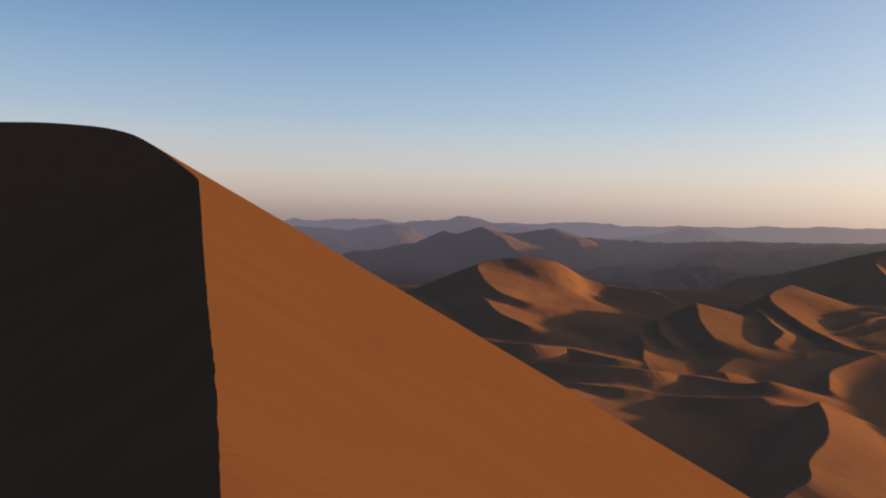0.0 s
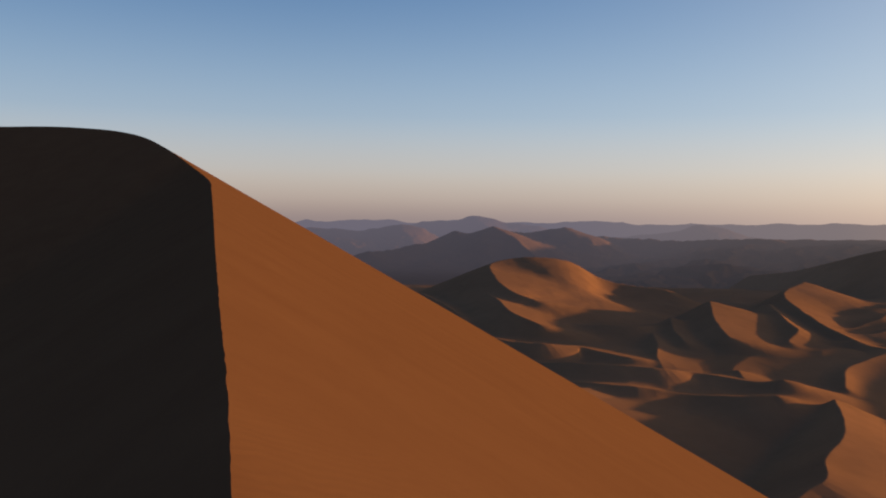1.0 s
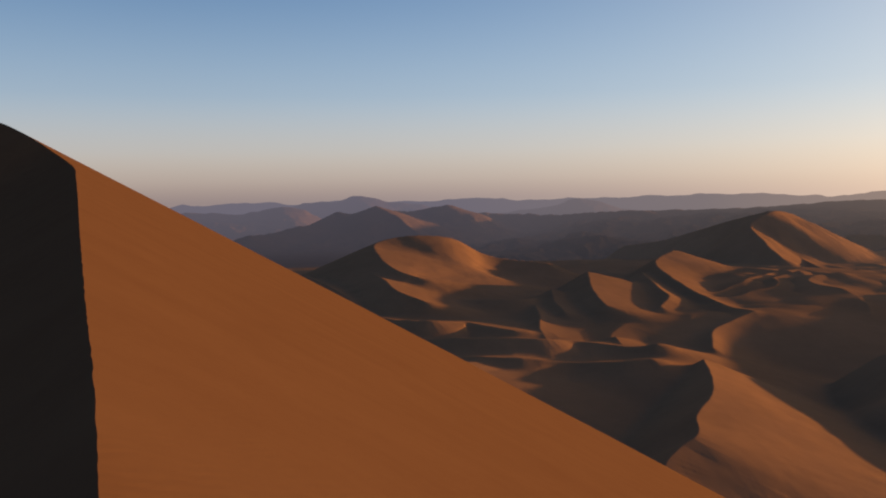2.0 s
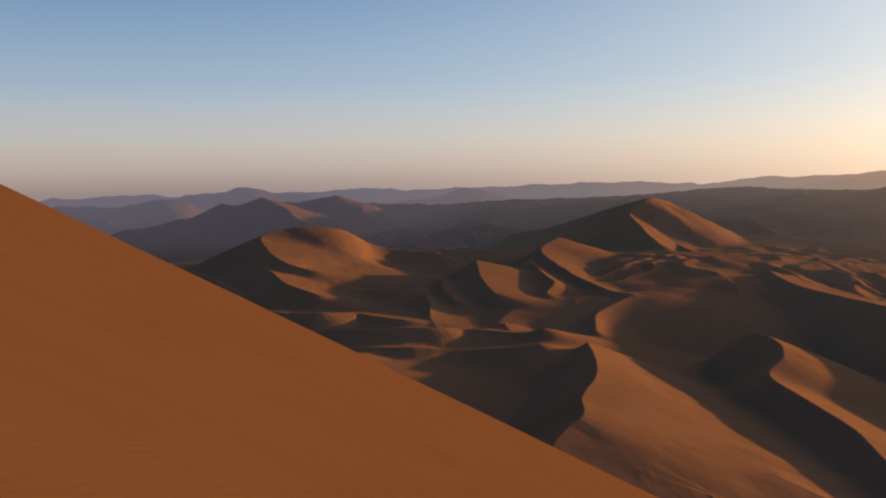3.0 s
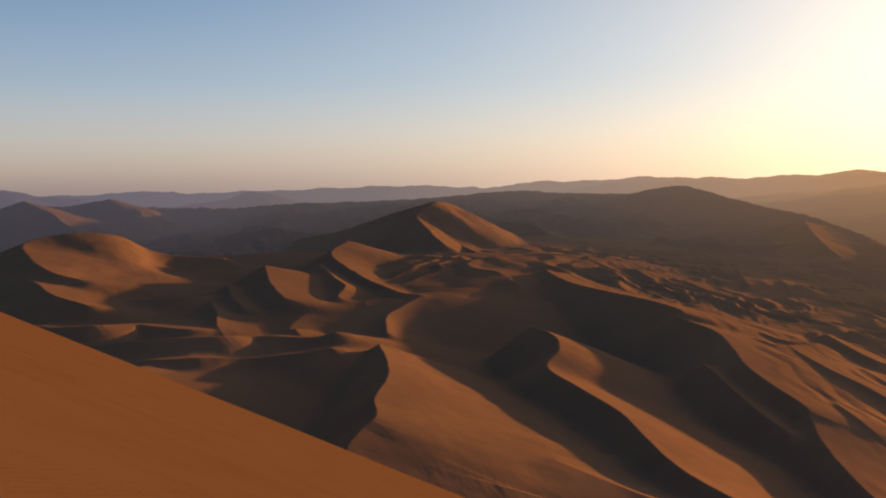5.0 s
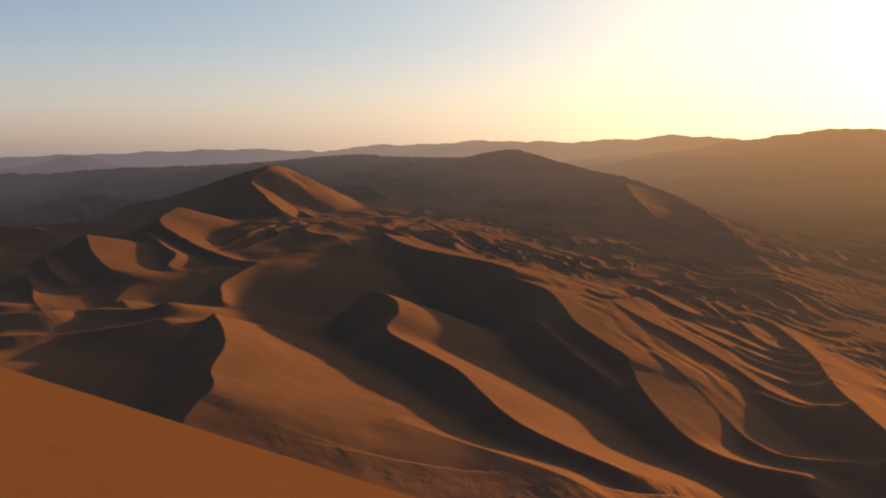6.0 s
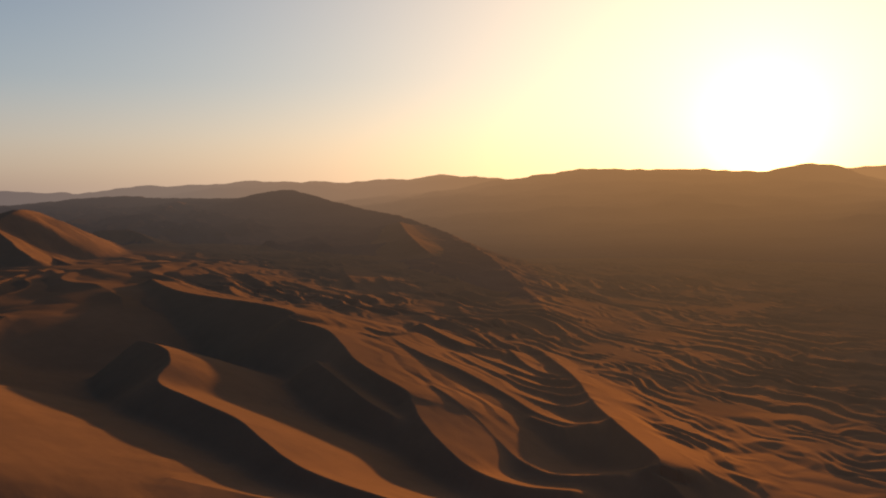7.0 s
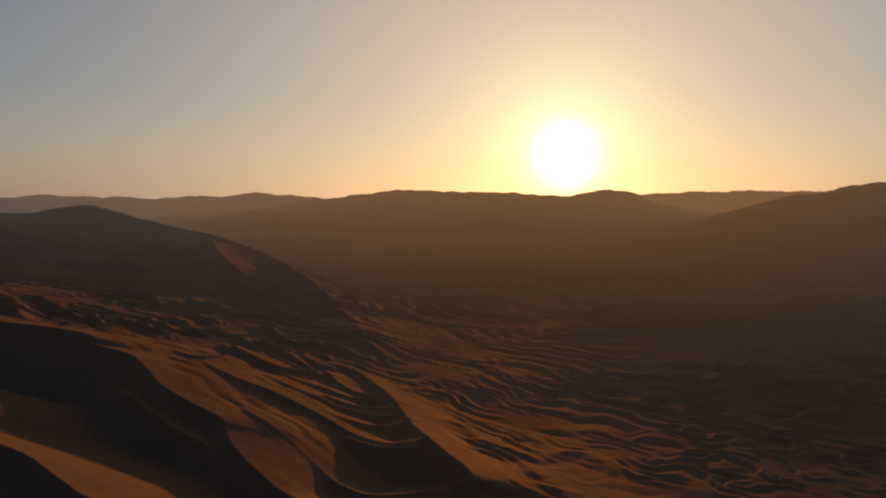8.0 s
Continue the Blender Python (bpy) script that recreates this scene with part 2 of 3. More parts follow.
def add_crest(height, owner, number, x, y, crest, stoss, lee, rough=0.0, blend=3.0, seed=0, label=""):
    """Raise a dune under its crest line (its slip face lies on the left of the line as it runs).
    stoss, lee: the slopes of its two sides; stoss may be several, from the line's start to its end."""
    slopes = stoss if isinstance(stoss, tuple) else (stoss, stoss)
    line = even(spline(crest), 180 if rough > 0.5 or label.startswith("long winding") else 80)
    if rough > 0.5:
        away = np.hypot(line[:, 0], line[:, 1]).mean() / 2000
        line[:, 2] += (8 + 5 * away) * ease(0.7, 1.4, away) * fractal(line[:, 0], line[:, 1], 80 * away, 500 + seed, 4)
        line[:, 2] += 2.0 * (0.4 + away) * fractal(line[:, 0], line[:, 1], 26 * away, 550 + seed, 3)
    if label.startswith("long low"):  # uneven tops
        line[:, 2] += 3.5 * fractal(line[:, 0], line[:, 1], 34, 600 + seed, 2)
        line[:, 1] += 14 * fractal(line[:, 0], line[:, 1], 40, 700 + seed, 2)
    reach = (line[:, 2].max() + 135) / min(*slopes, lee)
    near = np.nonzero((x > line[:, 0].min() - reach) & (x < line[:, 0].max() + reach)
                      & (y > line[:, 1].min() - reach) & (y < line[:, 1].max() + reach))
    px, py = x[near], y[near]
    if rough:
        wob = 0.06 * (line[:, 2].max() + 110) * rough
        px, py = px + wob * fractal(px, py, 60 * rough, 200 + seed), py + wob * fractal(px, py, 60 * rough, 300 + seed)
    # distance to the crest: exact beside it, blended over its bends farther off
    best = np.full(px.shape, 1e18)
    top, side = np.zeros(px.shape), np.zeros(px.shape)
    weight, soft_top, soft_side = np.zeros(px.shape), np.zeros(px.shape), np.zeros(px.shape)
    run = np.zeros(px.shape)
    gap = 0.0
    for k, (a, b) in enumerate(zip(line[:-1], line[1:])):
        ex, ey = b[0] - a[0], b[1] - a[1]
        n = math.hypot(ex, ey) + 1e-9
        gap = max(gap, n)
        t = np.clip(((px - a[0]) * ex + (py - a[1]) * ey) / n**2, 0, 1)
        dx, dy = px - a[0] - t * ex, py - a[1] - t * ey
        d2 = dx * dx + dy * dy + 1e-6
        level, turn = a[2] + t * (b[2] - a[2]), (ex * dy - ey * dx) / n
        closer = d2 < best
        best = np.where(closer, d2, best)
        top = np.where(closer, level, top)
        side = np.where(closer, turn, side)
        run = np.where(closer, (k + t) / (len(line) - 1), run)
        w = 1 / d2
        w = w * w
        w = w * w * n
        weight += w
        soft_top += w * level
        soft_side += w * turn / np.sqrt(d2)
    d = np.sqrt(best)
    far = ease(1.2 * gap, 4 * gap, d)
    lean = ease(0, 1, 0.5 + 0.5 * (side / d * (1 - far) + soft_side / weight * far))
    top = top * (1 - far) + soft_top / weight * far
    d = d * (1 - far) + (0.9817 / weight) ** (1 / 7) * far
    rise = np.interp(run, np.linspace(0, 1, len(slopes)), slopes)
    z = top - d * (rise + (lee - rise) * lean)
    if rough:
        z = z + rough * (0.17 if rough > 0.5 else 0.04) * np.minimum(d, 160 if rough > 0.5 else 60) * fractal(px, py, (190 if rough > 0.5 else 90) * rough, 400 + seed, 5)
    if label.startswith("tall star"):  # flutes down the sunlit face
        z = z + small_dunes(px, py, 36, 3.5, 91, 240, 0.3, 0.5, 0.4) * ease(6, 40, d) * ease(0.75, 0.25, lean)
    if label.startswith("long winding"):  # small dunes that ride on the windward side
        z = z + small_dunes(px, py, 36, 5.5, 83, 290, 0.7, 0.55, 0.32) * ease(12, 60, d) * ease(0.75, 0.25, lean) * ease(430, 540, np.hypot(px, py))
    if label.startswith(("long winding", "long curved")):  # wind flutes down the sunny side
        z = z + small_dunes(px, py, 12, 0.6, 85, 293, 0.5, 0.55, 0.42) * ease(5, 22, d) * ease(0.75, 0.25, lean) * ease(310, 380, np.hypot(px, py))
    if label.startswith("low dune ridge"):  # ripple-like dunes beside the bright flank
        z = z + (small_dunes(px, py, 13, 1.7, 87, 296, 0.7, 0.6, 0.34) + small_dunes(px, py, 27, 2.6, 89, 300, 0.8, 0.55, 0.34)) * ease(8, 34, d) * ease(0.75, 0.25, lean)
    if label.startswith("long brown"):  # worn dunes on the long flank
        z = z + small_dunes(px, py, 90, 16.0, 95, 285, 1.1, 0.5, 0.3) * ease(30, 160, d) + small_dunes(px, py, 40, 7.0, 97, 290, 0.9, 0.5, 0.3) * ease(80, 260, d)
        z = z + small_dunes(px, py, 34, 7.0, 99, 285, 1.0, 0.5, 0.3) * ease(1250, 800, np.hypot(px, py))
    old = height[near]
    mine = z > old
    height[near] = smooth_max(z, old, blend)
    current = owner[near]
    current[mine] = 2 * number + (lean[mine] > 0.5)
    owner[near] = current


def fan(step, low, high):
    return np.arange(low, high, step)


def grid_rows():
    rows, r = [], 95.0
    while r < 4920:
        rows.append(r)
        r += min(max(r * r * 1.4e-5, 0.55), 0.0042 * r) if r < 1250 else 0.006 * r
    return np.array(rows + [4930.0])


def whole_pieces(label):
    """Of each label keep the largest connected piece; the scraps go back to the ground."""
    parent, size, names, before = [], [], [], []

    def root(k):
        while parent[k] != k:
            k = parent[k]
        return k

    placed = []
    for row in label:
        cuts = np.concatenate(([0], np.nonzero(np.diff(row))[0] + 1, [len(row)]))
        runs = []
        for a, b in zip(cuts[:-1], cuts[1:]):
            k = len(parent)
            parent.append(k), size.append(int(b - a)), names.append(int(row[a]))
            for c, d, m in before:
                if c < b and d > a and names[m] == names[k]:
                    one, two = root(m), root(k)
                    if one != two:
                        parent[one] = two
                        size[two] += size[one]
            runs.append((a, b, k))
        before = runs
        placed.append(runs)
    largest = {}
    for k, name in enumerate(names):
        if parent[k] == k and size[k] > size[largest.get(name, k)] or name not in largest and parent[k] == k:
            largest[name] = k
    kept = label.copy()
    for row, runs in zip(kept, placed):
        for a, b, k in runs:
            if size[root(k)] < 0.999 * size[largest[names[k]]]:
                row[a:b] = 0
    return kept


def link_sheet(name, corners, faces, normals, mat):
    """A mesh object of the sheet's faces, which keeps the sheet's own normals."""
    used, index = np.unique(faces, return_inverse=True)
    index = index.reshape(faces.shape)
    me = bpy.data.meshes.new(name)
    me.vertices.add(len(used))
    me.vertices.foreach_set("co", corners[used].astype(np.float32).ravel())
    me.loops.add(index.size)
    me.loops.foreach_set("vertex_index", index.astype(np.int32).ravel())
    me.polygons.add(len(index))
    me.polygons.foreach_set("loop_start", np.arange(0, index.size, 4, dtype=np.int32))
    me.polygons.foreach_set("use_smooth", np.ones(len(index), bool))
    me.materials.append(mat)
    me.update(calc_edges=True)
    me.normals_split_custom_set_from_vertices(normals[used].tolist())
    return new(name, me)


DUNES, RANGES = [], []


def dune(name, crest, windward, lee, label, mat):
    """Note a dune: its crest line from end to end, the slopes of its two sides, its label and its sand."""
    DUNES.append((name, crest, windward, lee, label, mat))


def hill_range(name, crest, windward, lee, label, mat):
    RANGES.append((name, crest, windward, lee, label, mat))


dune("sand_dune", [(62, 140, -81), (70, 170, -77), (77, 188, -74), (84, 202, -71), (92, 211, -69.5), (101, 219, -68.5), (110, 239, -69), (134, 278, -70), (159, 339, -73)],
     (0.2, 0.36), 0.62, "orange dune with S-shaped crest above a dark hollow", DUNE_SAND)
dune("sand_dune", [(190, 138, -96.5), (186, 149, -93.5), (182, 167, -89.5), (183, 182, -86.5), (196, 216, -83), (201, 244, -80.5), (208, 276, -78.5), (229, 294, -76), (242, 316, -74.5), (248, 340, -74.5)],
     (0.35, 0.41), 0.62, "long sharp-crested dune with shaded slip face", DUNE_SAND)
dune("sand_dune", [(256.2, 116.1, -110.5), (248.9, 127.9, -109), (244.7, 139.2, -106.8), (243.1, 149.8, -103.6), (248.1, 162.7, -100.3), (262.8, 183.3, -96.8), (276, 198, -94.1), (283, 206, -91.7), (295, 242, -85), (329, 290, -80), (334, 323, -76), (342.4, 327.3, -74.6), (351.4, 360.8, -73), (365, 452, -72), (401, 533, -71)],
     0.26, 0.62, "long winding dune ridge with sunlit windward side", DUNE_SAND)
dune("sand_dune", [(284, 84, -117), (288, 92, -113), (290, 101, -110), (298, 98, -109), (326, 122, -109), (362, 151, -110), (410, 183, -111), (458, 224, -112), (493, 258, -113)],
     0.32, 0.62, "low dune ridge with bright sunlit flank", DUNE_SAND)
dune("sand_ridge", [(326.5, 138.2, -109.3), (321.4, 147.9, -108.3), (324.1, 163, -106.5), (335.5, 183.6, -104), (343.9, 204.1, -100.5), (347.4, 222.9, -96), (349.9, 243.9, -92), (368.3, 278.1, -90)],
     0.3, 0.5, "long curved sand ridge with sunlit terrace", DUNE_SAND)
dune("sand_ridge", [(283, 107.5, -111.8), (268.4, 126.1, -110.6), (269, 138.1, -109.6), (275.1, 151.1, -108), (282.1, 162.7, -106), (291.4, 176.1, -102.4), (297.4, 191.3, -97), (306.3, 207.7, -95.4)],
     0.3, 0.5, "long curved sand ridge with sunlit terrace", DUNE_SAND)
dune("sand_ridge", [(378.7, 163.1, -111), (368.8, 169.5, -110), (365.4, 180.4, -108.5), (364.4, 192.7, -106.5), (371.5, 209.9, -104), (375.4, 226.1, -101.6), (384.3, 246.3, -99)],
     0.36, 0.5, "thin curved sand ridge on a fluted dune flank", DUNE_SAND)
dune("sand_ridge", [(399, 172.8, -111.5), (386, 174.2, -110.5), (375.8, 182.3, -108.5), (372.9, 190.6, -107), (375.6, 205.3, -105)],
     0.36, 0.5, "thin curved sand ridge on a fluted dune flank", DUNE_SAND)
dune("sand_ridge", [(402.9, 185.1, -111), (394.3, 194.5, -109.5), (392.7, 204.1, -108), (398.8, 221.5, -106), (400.6, 237.4, -104), (415.9, 262.3, -102.5)],
     0.36, 0.5, "thin curved sand ridge on a fluted dune flank", DUNE_SAND)
dune("sand_ridge", [(367.2, 153.8, -110.5), (350.8, 158.4, -109.5), (345.7, 164.8, -108.5), (344.3, 173.1, -107.3), (346.6, 189.7, -106)],
     0.36, 0.5, "thin curved sand ridge on a fluted dune flank", DUNE_SAND)
dune("sand_ridge", [(339.6, 134.2, -109.7), (325, 138.9, -109), (317.3, 143.4, -108.3), (314.3, 148.7, -107.5), (316.7, 162.1, -106.5)],
     0.36, 0.5, "thin curved sand ridge on a fluted dune flank", DUNE_SAND)
dune("sand_ridge", [(400, 282.5, -92.6), (372.5, 277.1, -90), (355.5, 276.3, -87.2), (354, 287.1, -85.6)],
     0.36, 0.5, "thin curved sand ridge on a fluted dune flank", DUNE_SAND)
dune("sand_ridge", [(390, 284.2, -91), (378.1, 289.5, -89), (377.6, 301.7, -87.5)],
     0.36, 0.5, "thin curved sand ridge on a fluted dune flank", DUNE_SAND)
dune("sand_ridge", [(428.5, 241.8, -104.8), (417.7, 251.3, -101.5), (414.7, 265.5, -98), (438.3, 304.8, -95)],
     0.36, 0.5, "thin curved sand ridge on a fluted dune flank", DUNE_SAND)
dune("sand_ridge", [(410.8, 193.9, -111.8), (411.9, 206.7, -110.5), (421.6, 220.8, -109), (440.6, 240.5, -107)],
     0.36, 0.5, "thin curved sand ridge on a fluted dune flank", DUNE_SAND)
dune("sand_dune", [(59, 597, -57.7), (45, 610, -53.5), (34, 649, -47.4), (32, 729, -39.6), (52, 763, -35.6), (78, 771, -34.4), (110, 777, -38.6), (147, 771, -56.2), (194, 740, -61.8)],
     0.18, 0.4, "horseshoe dune with sunlit hollow", DUNE_SAND)
dune("sand_dune", [(248, 503, -72), (257, 582, -68), (281, 697, -60), (324, 757, -54)],
     (0.32, 0.25), 0.62, "sunlit dune with dark slip face", DUNE_SAND)
dune("sand_dune", [(166, 490, -68.5), (175, 549, -64.3), (197, 628, -60.5)],
     0.2, 0.5, "small peaked dune in the valley", DUNE_SAND)
dune("sand_dune", [(140, 494, -72), (145, 537, -70), (155, 581, -68)],
     0.24, 0.5, "small peaked dune in the valley", DUNE_SAND)
dune("sand_dune", [(142, 396, -76.5), (145, 414, -75)],
     0.3, 0.4, "small peaked dune in the valley", DUNE_SAND)
dune("sand_dune", [(204, 497, -71.5), (222, 527, -69), (235, 580, -67.5), (258, 669, -66)],
     0.38, 0.42, "small peaked dune in the valley", DUNE_SAND)
dune("sand_dune", [(107, 409, -77), (113, 450, -74.5), (123, 490, -72.5), (131, 534, -73)],
     0.3, 0.5, "small peaked dune in the valley", DUNE_SAND)
dune("sand_dune", [(187, 389, -78), (207, 428, -76), (226, 448, -75), (255, 472, -73.5)],
     0.42, 0.42, "small peaked dune in the valley", DUNE_SAND)
dune("sand_dune", [(55, 525, -66.5), (39, 549, -61.5), (31, 594, -57), (18, 661, -58)],
     0.22, 0.42, "small peaked dune in the valley", DUNE_SAND)
dune("sand_dune", [(7, 562, -67), (-7, 604, -63), (-28, 672, -60)],
     0.38, 0.42, "small peaked dune in the valley", DUNE_SAND)
dune("sand_dune", [(102, 375, -82), (83, 388, -80), (62, 398, -80)],
     0.38, 0.42, "small peaked dune in the valley", DUNE_SAND)
dune("star_dune", [(439, 763, -64.8), (448, 809, -52.9), (464, 869, -34.8), (513, 905, -21.8), (590, 985, -34), (640, 1080, -62)],
     0.5, 0.62, "tall star dune with fluted sunlit face", DUNE_SAND)
dune("star_dune", [(507, 908, -21.9), (493, 983, -35.6), (463, 1107, -63.6), (426, 1175, -75.3)],
     0.45, 0.62, "dark shoulder of the tall star dune", DUNE_SAND)
dune("star_dune", [(507, 905, -22), (559, 900.6, -41.6), (595.6, 900.9, -56.7), (630.8, 889, -74.9), (651.8, 861.1, -97.6)],
     0.5, 0.34, "sunlit arm of the tall star dune", DUNE_SAND)
dune("sand_dune", [(788.5, 533.2, -89.5), (804.7, 555.9, -80.5), (841.3, 593.6, -75.3), (905.1, 650.6, -71.2), (994.5, 726.3, -65.7)],
     0.48, 0.4, "small sunlit spur on a dusky range flank", DUNE_SAND)
dune("sand_swell", [(146, 190, -83.5), (157, 170, -88), (162, 155, -89.8), (166, 138, -92), (172, 122, -98)],
     0.04, 0.34, "smooth sunlit swell at the foot of the high dune", DUNE_SAND)
dune("sand_swell", [(136, 340, -72), (108, 357, -74.5), (77, 358, -73), (49, 383, -76)],
     0.15, 0.3, "long low sand swell above a dark hollow", DUNE_SAND)
dune("sand_swell", [(151, 371, -72), (122, 401, -74), (80, 401, -71.5), (44, 431, -75)],
     0.18, 0.25, "long low sand swell in the valley", DUNE_SAND)
dune("sand_swell", [(94, 435, -72), (73, 461, -73), (48, 465, -70.5), (25, 501, -73)],
     0.12, 0.25, "long low sand swell in the valley", DUNE_SAND)
dune("sand_swell", [(147, 563, -71), (121, 558, -70), (90, 563, -71)],
     0.12, 0.25, "long low sand swell in the valley", DUNE_SAND)
dune("sand_dune", [(262, 197.4, -96.2), (263.7, 211.2, -92.6), (275.8, 236.3, -89.4), (290.4, 264.4, -86)],
     0.4, 0.62, "faint sand spur in the shaded trough", DUNE_SAND)
dune("sand_dune", [(757, 995, -78.2), (760, 1055, -62.4), (726, 1078, -62.3)],
     0.35, 0.62, "small crescent dune with lit crest", DUNE_SAND)
dune("sand_dune", [(510, 571, -81), (496, 580, -80), (533, 653, -78)],
     0.35, 0.62, "small crescent dune with lit crest", DUNE_SAND)
dune("sand_dune", [(429, 464, -86), (436, 484, -84), (456, 548, -82)],
     0.35, 0.62, "small crescent dune with lit crest", DUNE_SAND)
dune("sand_dune", [(456, 714, -76), (466, 744, -73), (506, 853, -70)],
     0.35, 0.62, "small crescent dune with lit crest", DUNE_SAND)
dune("sand_dune", [(431, 610, -80), (472, 732, -77)],
     0.35, 0.62, "small crescent dune with lit crest", DUNE_SAND)
dune("sand_dune", [(571.4, 468, -96.8), (595, 495.2, -93), (660.8, 558.9, -91.1)],
     0.2, 0.5, "small crescent dune with lit crest", DUNE_SAND)
dune("sand_dune", [(592.6, 446, -98.8), (616.5, 469, -96.4), (660, 511.5, -96.7)],
     0.2, 0.5, "small crescent dune with lit crest", DUNE_SAND)
dune("sand_dune", [(503.2, 502.5, -87.5), (498.1, 513.9, -83.5), (513.9, 547.8, -80.7)],
     0.2, 0.5, "small crescent dune with lit crest", DUNE_SAND)
dune("sand_dune", [(520.1, 470.1, -92.6), (530.8, 499.5, -89.7), (525.9, 511.8, -86.8)],
     0.2, 0.5, "small crescent dune with lit crest", DUNE_SAND)

# the ranges pale with distance by the haze glow painted into DISTANT
hill_range("dune_range", [(-232, 1986, -82.4), (-142, 2045, -71.8), (-55, 2099, -58.1), (-2, 2150, -28.9), (46, 2150, -34.7), (101, 2148, -22.1), (164, 2244, -29.4), (235, 2288, -28.9), (312, 2279, -18.6), (405, 2366, -39.7), (517, 2344, -49.5), (649, 2207, -47), (794, 2052, -42.1)],
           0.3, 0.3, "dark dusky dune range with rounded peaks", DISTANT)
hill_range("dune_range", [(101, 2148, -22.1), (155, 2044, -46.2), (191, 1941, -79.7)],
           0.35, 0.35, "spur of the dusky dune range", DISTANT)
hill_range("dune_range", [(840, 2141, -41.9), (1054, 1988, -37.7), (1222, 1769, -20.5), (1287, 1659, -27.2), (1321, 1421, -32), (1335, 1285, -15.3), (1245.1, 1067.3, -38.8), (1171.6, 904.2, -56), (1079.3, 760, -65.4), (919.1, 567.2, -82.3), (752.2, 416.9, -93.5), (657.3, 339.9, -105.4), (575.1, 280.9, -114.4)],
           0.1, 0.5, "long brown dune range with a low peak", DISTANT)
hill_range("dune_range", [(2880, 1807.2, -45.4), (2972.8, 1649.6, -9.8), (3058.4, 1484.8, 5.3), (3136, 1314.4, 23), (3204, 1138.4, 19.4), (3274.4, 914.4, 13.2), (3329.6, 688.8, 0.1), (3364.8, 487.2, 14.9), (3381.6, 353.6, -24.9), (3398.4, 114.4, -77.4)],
           0.08, 0.08, "brown range below the sun with painted haze glow", DISTANT)
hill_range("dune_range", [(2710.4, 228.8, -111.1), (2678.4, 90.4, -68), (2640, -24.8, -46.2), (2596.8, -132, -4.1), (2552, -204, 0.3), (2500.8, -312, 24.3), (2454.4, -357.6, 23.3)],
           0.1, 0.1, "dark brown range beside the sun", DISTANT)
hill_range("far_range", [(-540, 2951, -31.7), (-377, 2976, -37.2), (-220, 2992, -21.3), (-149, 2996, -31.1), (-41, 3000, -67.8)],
           0.26, 0.26, "violet hills paled by painted haze glow", DISTANT)
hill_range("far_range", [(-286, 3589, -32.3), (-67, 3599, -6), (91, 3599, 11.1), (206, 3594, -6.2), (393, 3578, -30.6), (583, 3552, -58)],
           0.26, 0.26, "violet hills paled by painted haze glow", DISTANT)
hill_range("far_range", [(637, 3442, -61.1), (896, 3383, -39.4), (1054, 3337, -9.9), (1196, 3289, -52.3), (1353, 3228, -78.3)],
           0.26, 0.26, "violet hills paled by painted haze glow", DISTANT)
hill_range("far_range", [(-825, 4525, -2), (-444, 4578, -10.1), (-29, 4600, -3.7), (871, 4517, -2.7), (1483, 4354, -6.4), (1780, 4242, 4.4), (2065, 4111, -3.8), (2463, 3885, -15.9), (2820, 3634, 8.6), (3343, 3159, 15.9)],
           0.26, 0.26, "hills along the horizon paled by painted haze", DISTANT)
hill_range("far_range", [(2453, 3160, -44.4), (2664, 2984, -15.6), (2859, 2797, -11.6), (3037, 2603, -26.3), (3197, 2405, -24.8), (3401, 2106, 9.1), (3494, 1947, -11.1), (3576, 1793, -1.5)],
           0.26, 0.26, "hills along the horizon paled by painted haze", DISTANT)
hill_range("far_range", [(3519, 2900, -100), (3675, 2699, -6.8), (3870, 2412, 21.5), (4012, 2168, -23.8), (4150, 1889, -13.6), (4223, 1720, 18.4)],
           0.26, 0.26, "hills along the horizon paled by painted haze", DISTANT)
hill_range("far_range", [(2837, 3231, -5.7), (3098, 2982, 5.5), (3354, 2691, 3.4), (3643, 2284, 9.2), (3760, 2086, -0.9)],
           0.26, 0.26, "hills along the horizon paled by painted haze", DISTANT)
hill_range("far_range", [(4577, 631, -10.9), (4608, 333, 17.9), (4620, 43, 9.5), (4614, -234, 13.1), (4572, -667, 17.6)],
           0.26, 0.26, "hills along the horizon paled by painted haze", DISTANT)


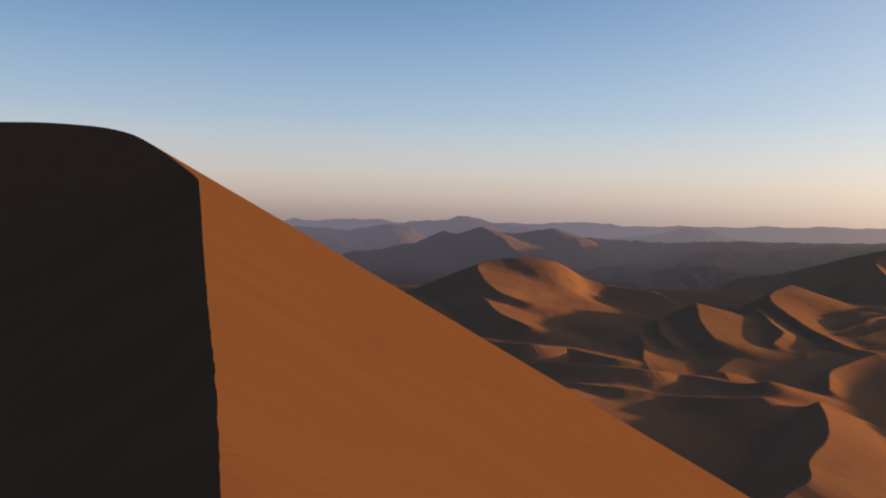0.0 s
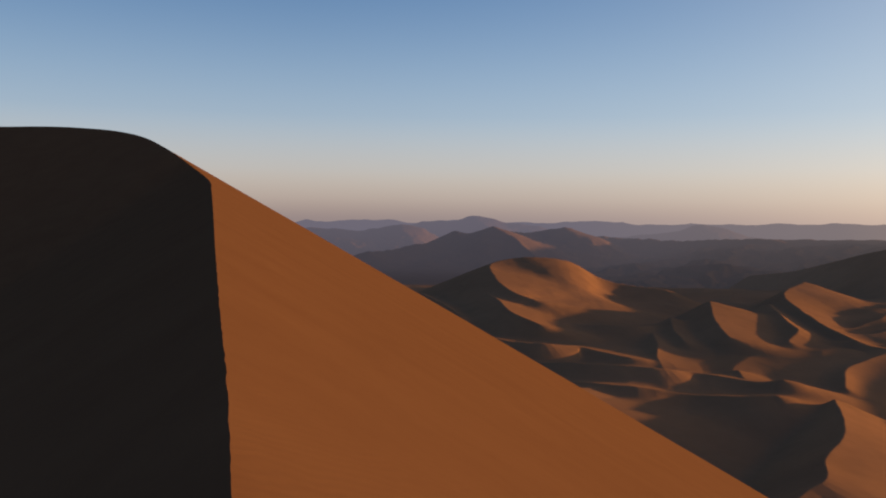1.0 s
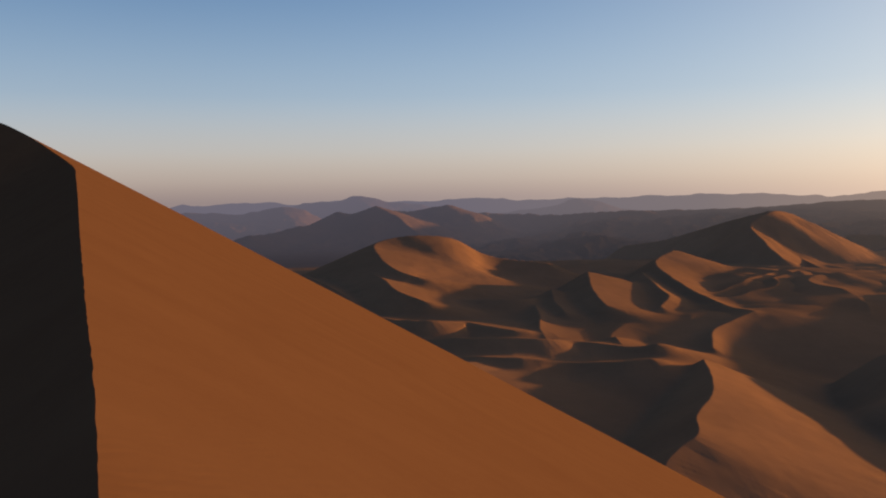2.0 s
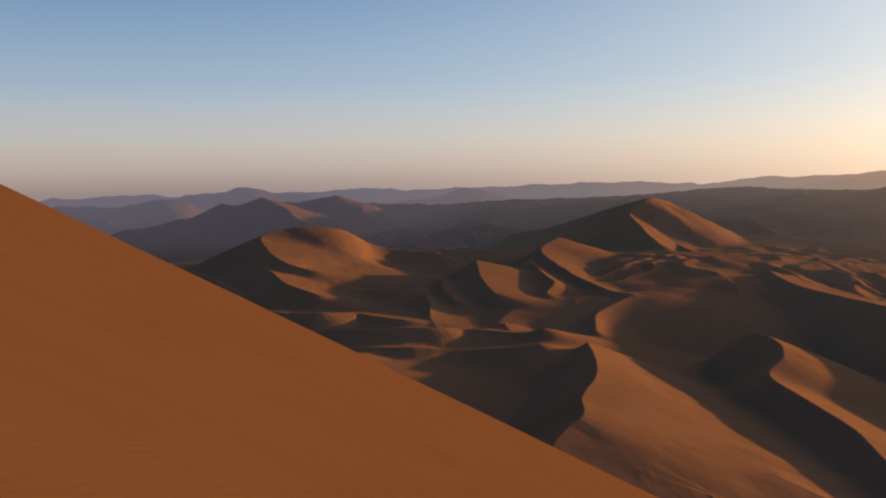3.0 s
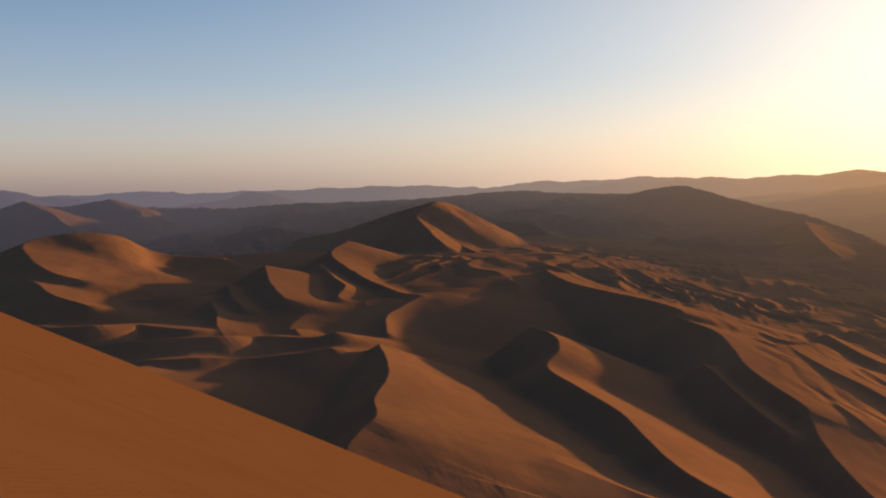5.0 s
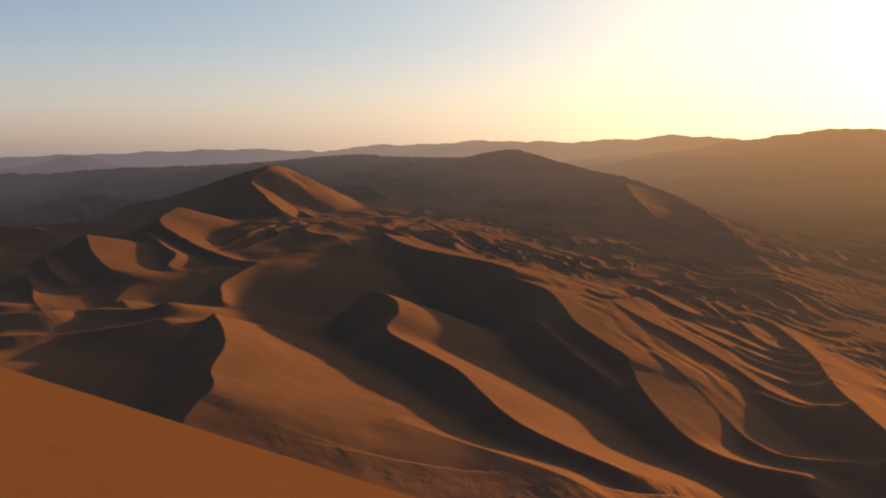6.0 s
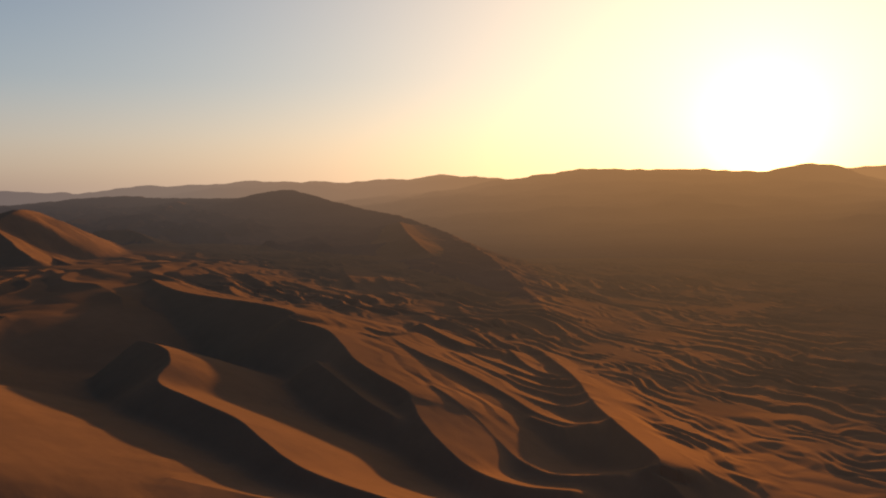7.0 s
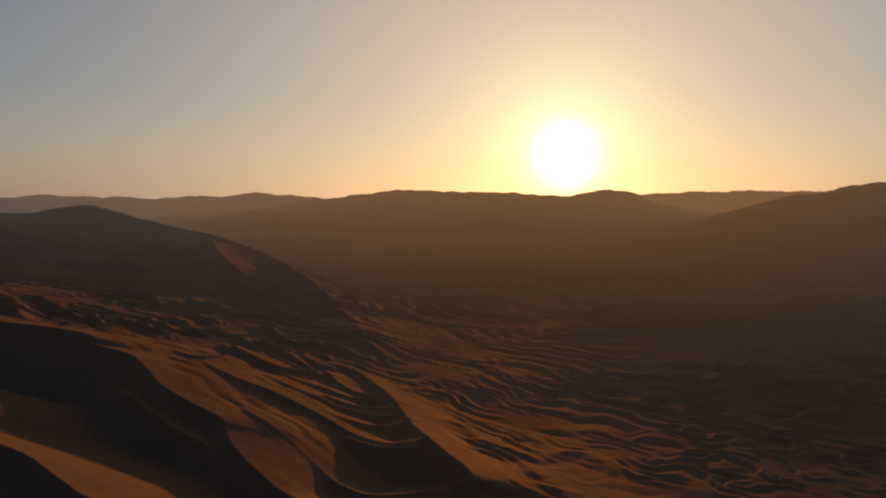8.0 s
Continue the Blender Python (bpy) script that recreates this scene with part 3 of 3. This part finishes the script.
def build_land():
    angles = np.radians(np.concatenate((fan(0.085, -15, 101), fan(2.0, 101, 345))))
    rows = grid_rows()
    r, a = np.meshgrid(rows, angles, indexing="ij")
    x, y = r * np.sin(a), r * np.cos(a)
    z = base_floor(x, y)
    owner = np.zeros(z.shape, np.int32)
    things = DUNES + RANGES
    for k, (name, crest, stoss, lee, label, mat) in enumerate(things):
        far = k >= len(DUNES)
        add_crest(z, owner, k + 1, x, y, crest, stoss, lee, 0.7 if far else 0.34, 25.0 if far else 3.0, k, label)
    # trodden, crumbled sand at the foot of the high dune
    for cx, cy, across, rise in ((103, 188, 8, 0.3), (113, 177, 8, 0.35), (124, 163, 9, 0.4), (137, 150, 9, 0.45), (152, 138, 9, 0.6),
                                 (168, 130, 9, 0.7), (186, 128, 10, 0.9), (205, 126, 10, 1.0), (219, 114, 10, 1.0), (232, 103, 10, 1.0), (246, 92, 10, 1.0)):
        z = z + 0.4 * rise * np.exp(-((x - cx) ** 2 + (y - cy) ** 2) / across**2) * fractal(x, y, 4, 29, 3)
    rise = ease(4400, 4900, r)
    z = z - 10 * rise
    count_r, count_a = z.shape
    corners = np.stack((x, y, z), -1).reshape(-1, 3)
    # normals from the neighbours in the sheet
    p = corners.reshape(count_r, count_a, 3)
    du = np.roll(p, -1, 1) - np.roll(p, 1, 1)
    dv = np.empty_like(p)
    dv[1:-1], dv[0], dv[-1] = p[2:] - p[:-2], p[1] - p[0], p[-1] - p[-2]
    normals = np.cross(du, dv)
    normals /= np.linalg.norm(normals, axis=2, keepdims=True) + 1e-12
    normals *= np.sign(normals[..., 2:3])
    normals = normals.reshape(-1, 3)
    i, j = np.meshgrid(np.arange(count_r - 1), np.arange(count_a), indexing="ij")
    k = (j + 1) % count_a
    faces = np.stack((i * count_a + j, (i + 1) * count_a + j, (i + 1) * count_a + k, i * count_a + k), -1).reshape(-1, 4)[:, ::-1]
    whose = whole_pieces(owner[:-1]).reshape(-1)
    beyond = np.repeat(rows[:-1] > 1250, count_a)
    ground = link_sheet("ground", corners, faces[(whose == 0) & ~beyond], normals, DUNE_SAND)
    tagged(ground, "rippled orange desert sand floor between the dunes", "sand", kind="structure")
    # land beyond 1250 m is a backdrop that glows with painted haze
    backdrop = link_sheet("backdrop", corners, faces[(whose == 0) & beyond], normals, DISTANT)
    tagged(backdrop, "sand plain reaching the horizon with painted haze glow", "sand", kind="structure")
    for k, (name, crest, stoss, lee, label, mat) in enumerate(things):
        windward, slip = whose == 2 * k + 2, whose == 2 * k + 3
        if not (windward | slip).any():
            continue
        ob = new(name)
        ob.location = crest[0]
        far = k >= len(DUNES)
        tagged(ob, label, "hills" if far else "dune", "ranges on the horizon" if far else "dunes of the valley")
        for side, mine in (("near_flank" if far else "windward_slope", windward), ("far_flank" if far else "slip_face", slip)):
            if mine.any():
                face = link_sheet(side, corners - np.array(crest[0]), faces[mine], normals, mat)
                face.parent = ob


build_land()


# ---- the high dune on whose crest the viewer stands ----
STRIKE, DIP = -10.6, 0.575


def build_high_dune():
    # crest: metres ahead along the strike, metres towards the sun, height; by eye level
    ridge = [(-220, 4, -70), (-120, 6, -30), (-50, 4, -9), (-15, 1.4, -2.4), (0, 0.02, -1.61), (4.1, -0.315, -1.42), (7.1, -0.625, -1.24),
             (9.95, -0.95, -1.05), (17.8, -1.81, -0.56), (30.8, -3.21, 0.25), (55, -5.85, 1.76), (86, -9.4, 3.8), (104, -13.2, 6.1), (114, -18, 9.2), (122.8, -23.4, 11.7),
             (131, -31.5, 13.3), (142, -46, 14.4), (170, -84, 15.5), (205, -140, 8)]
    line = spline(ridge, 40)
    us = line[:, 0]
    # finer close to the viewer
    u = np.unique(np.concatenate((np.arange(-220, -10, 4.0), np.arange(-10, 2, 0.3), np.arange(2, 30, 0.07), np.arange(30, 90, 0.8), np.arange(90, 205, 0.6))))
    v, zc = np.interp(u, us, line[:, 1]), np.interp(u, us, line[:, 2])
    ragged = 0.012 * fractal(u, u * 0, 0.22, 5, 3) + 0.004 * fractal(u, u * 0, 4, 8, 2)
    w = np.concatenate((-np.geomspace(190, 0.03, 90), [0.0], np.geomspace(0.03, 260, 130)))
    uu, ww = np.meshgrid(u, w, indexing="ij")
    vv = v[:, None] + ww + ragged[:, None] * np.exp(-np.abs(ww) / 0.5)
    lit = zc[:, None] - DIP * ww - 0.00006 * ww**2
    lit = lit + 0.25 * fractal(uu, vv, 26, 11, 3) * ease(2, 40, ww)
    # slip face: falls at the sand's resting angle from the crest above it
    dark = np.full(uu.shape, -1e9)
    for a in range(0, len(line), 2):
        dark = np.maximum(dark, line[a, 2] - 0.62 * np.hypot(uu - us[a], vv - line[a, 1]))
    near = zc[:, None] + 0.62 * ww
    dark = np.where(ww > -6, np.maximum(near, dark), dark)
    z = np.where(ww >= 0, lit, np.minimum(dark, zc[:, None]))
    ahead, sunward = heading(STRIKE), heading(STRIKE + 90)
    x, y = uu * ahead.x + vv * sunward.x, uu * ahead.y + vv * sunward.y
    corners = np.stack((x, y, z), -1)
    n_u, n_w = z.shape
    split = int(np.argmin(np.abs(w)))
    ob = new("high_dune")
    tagged(ob, "steep orange sand dune with knife-edge crest and shaded slip face", "dune")
    for side, low, high in (("slip_face", 0, split), ("windward_slope", split, n_w - 1)):
        block = corners[:, low:high + 1]
        du, dw = np.gradient(block, axis=0), np.gradient(block, axis=1)
        normals = np.cross(du, dw)
        normals /= np.linalg.norm(normals, axis=2, keepdims=True) + 1e-12
        normals *= np.sign(normals[..., 2:3])
        count = high - low + 1
        i, j = np.meshgrid(np.arange(n_u - 1), np.arange(count - 1), indexing="ij")
        faces = np.stack((i * count + j, (i + 1) * count + j, (i + 1) * count + j + 1, i * count + j + 1), -1).reshape(-1, 4)[:, ::-1]
        face = link_sheet(side, block.reshape(-1, 3), faces, normals.reshape(-1, 3), SAND)
        face.parent = ob


build_high_dune()
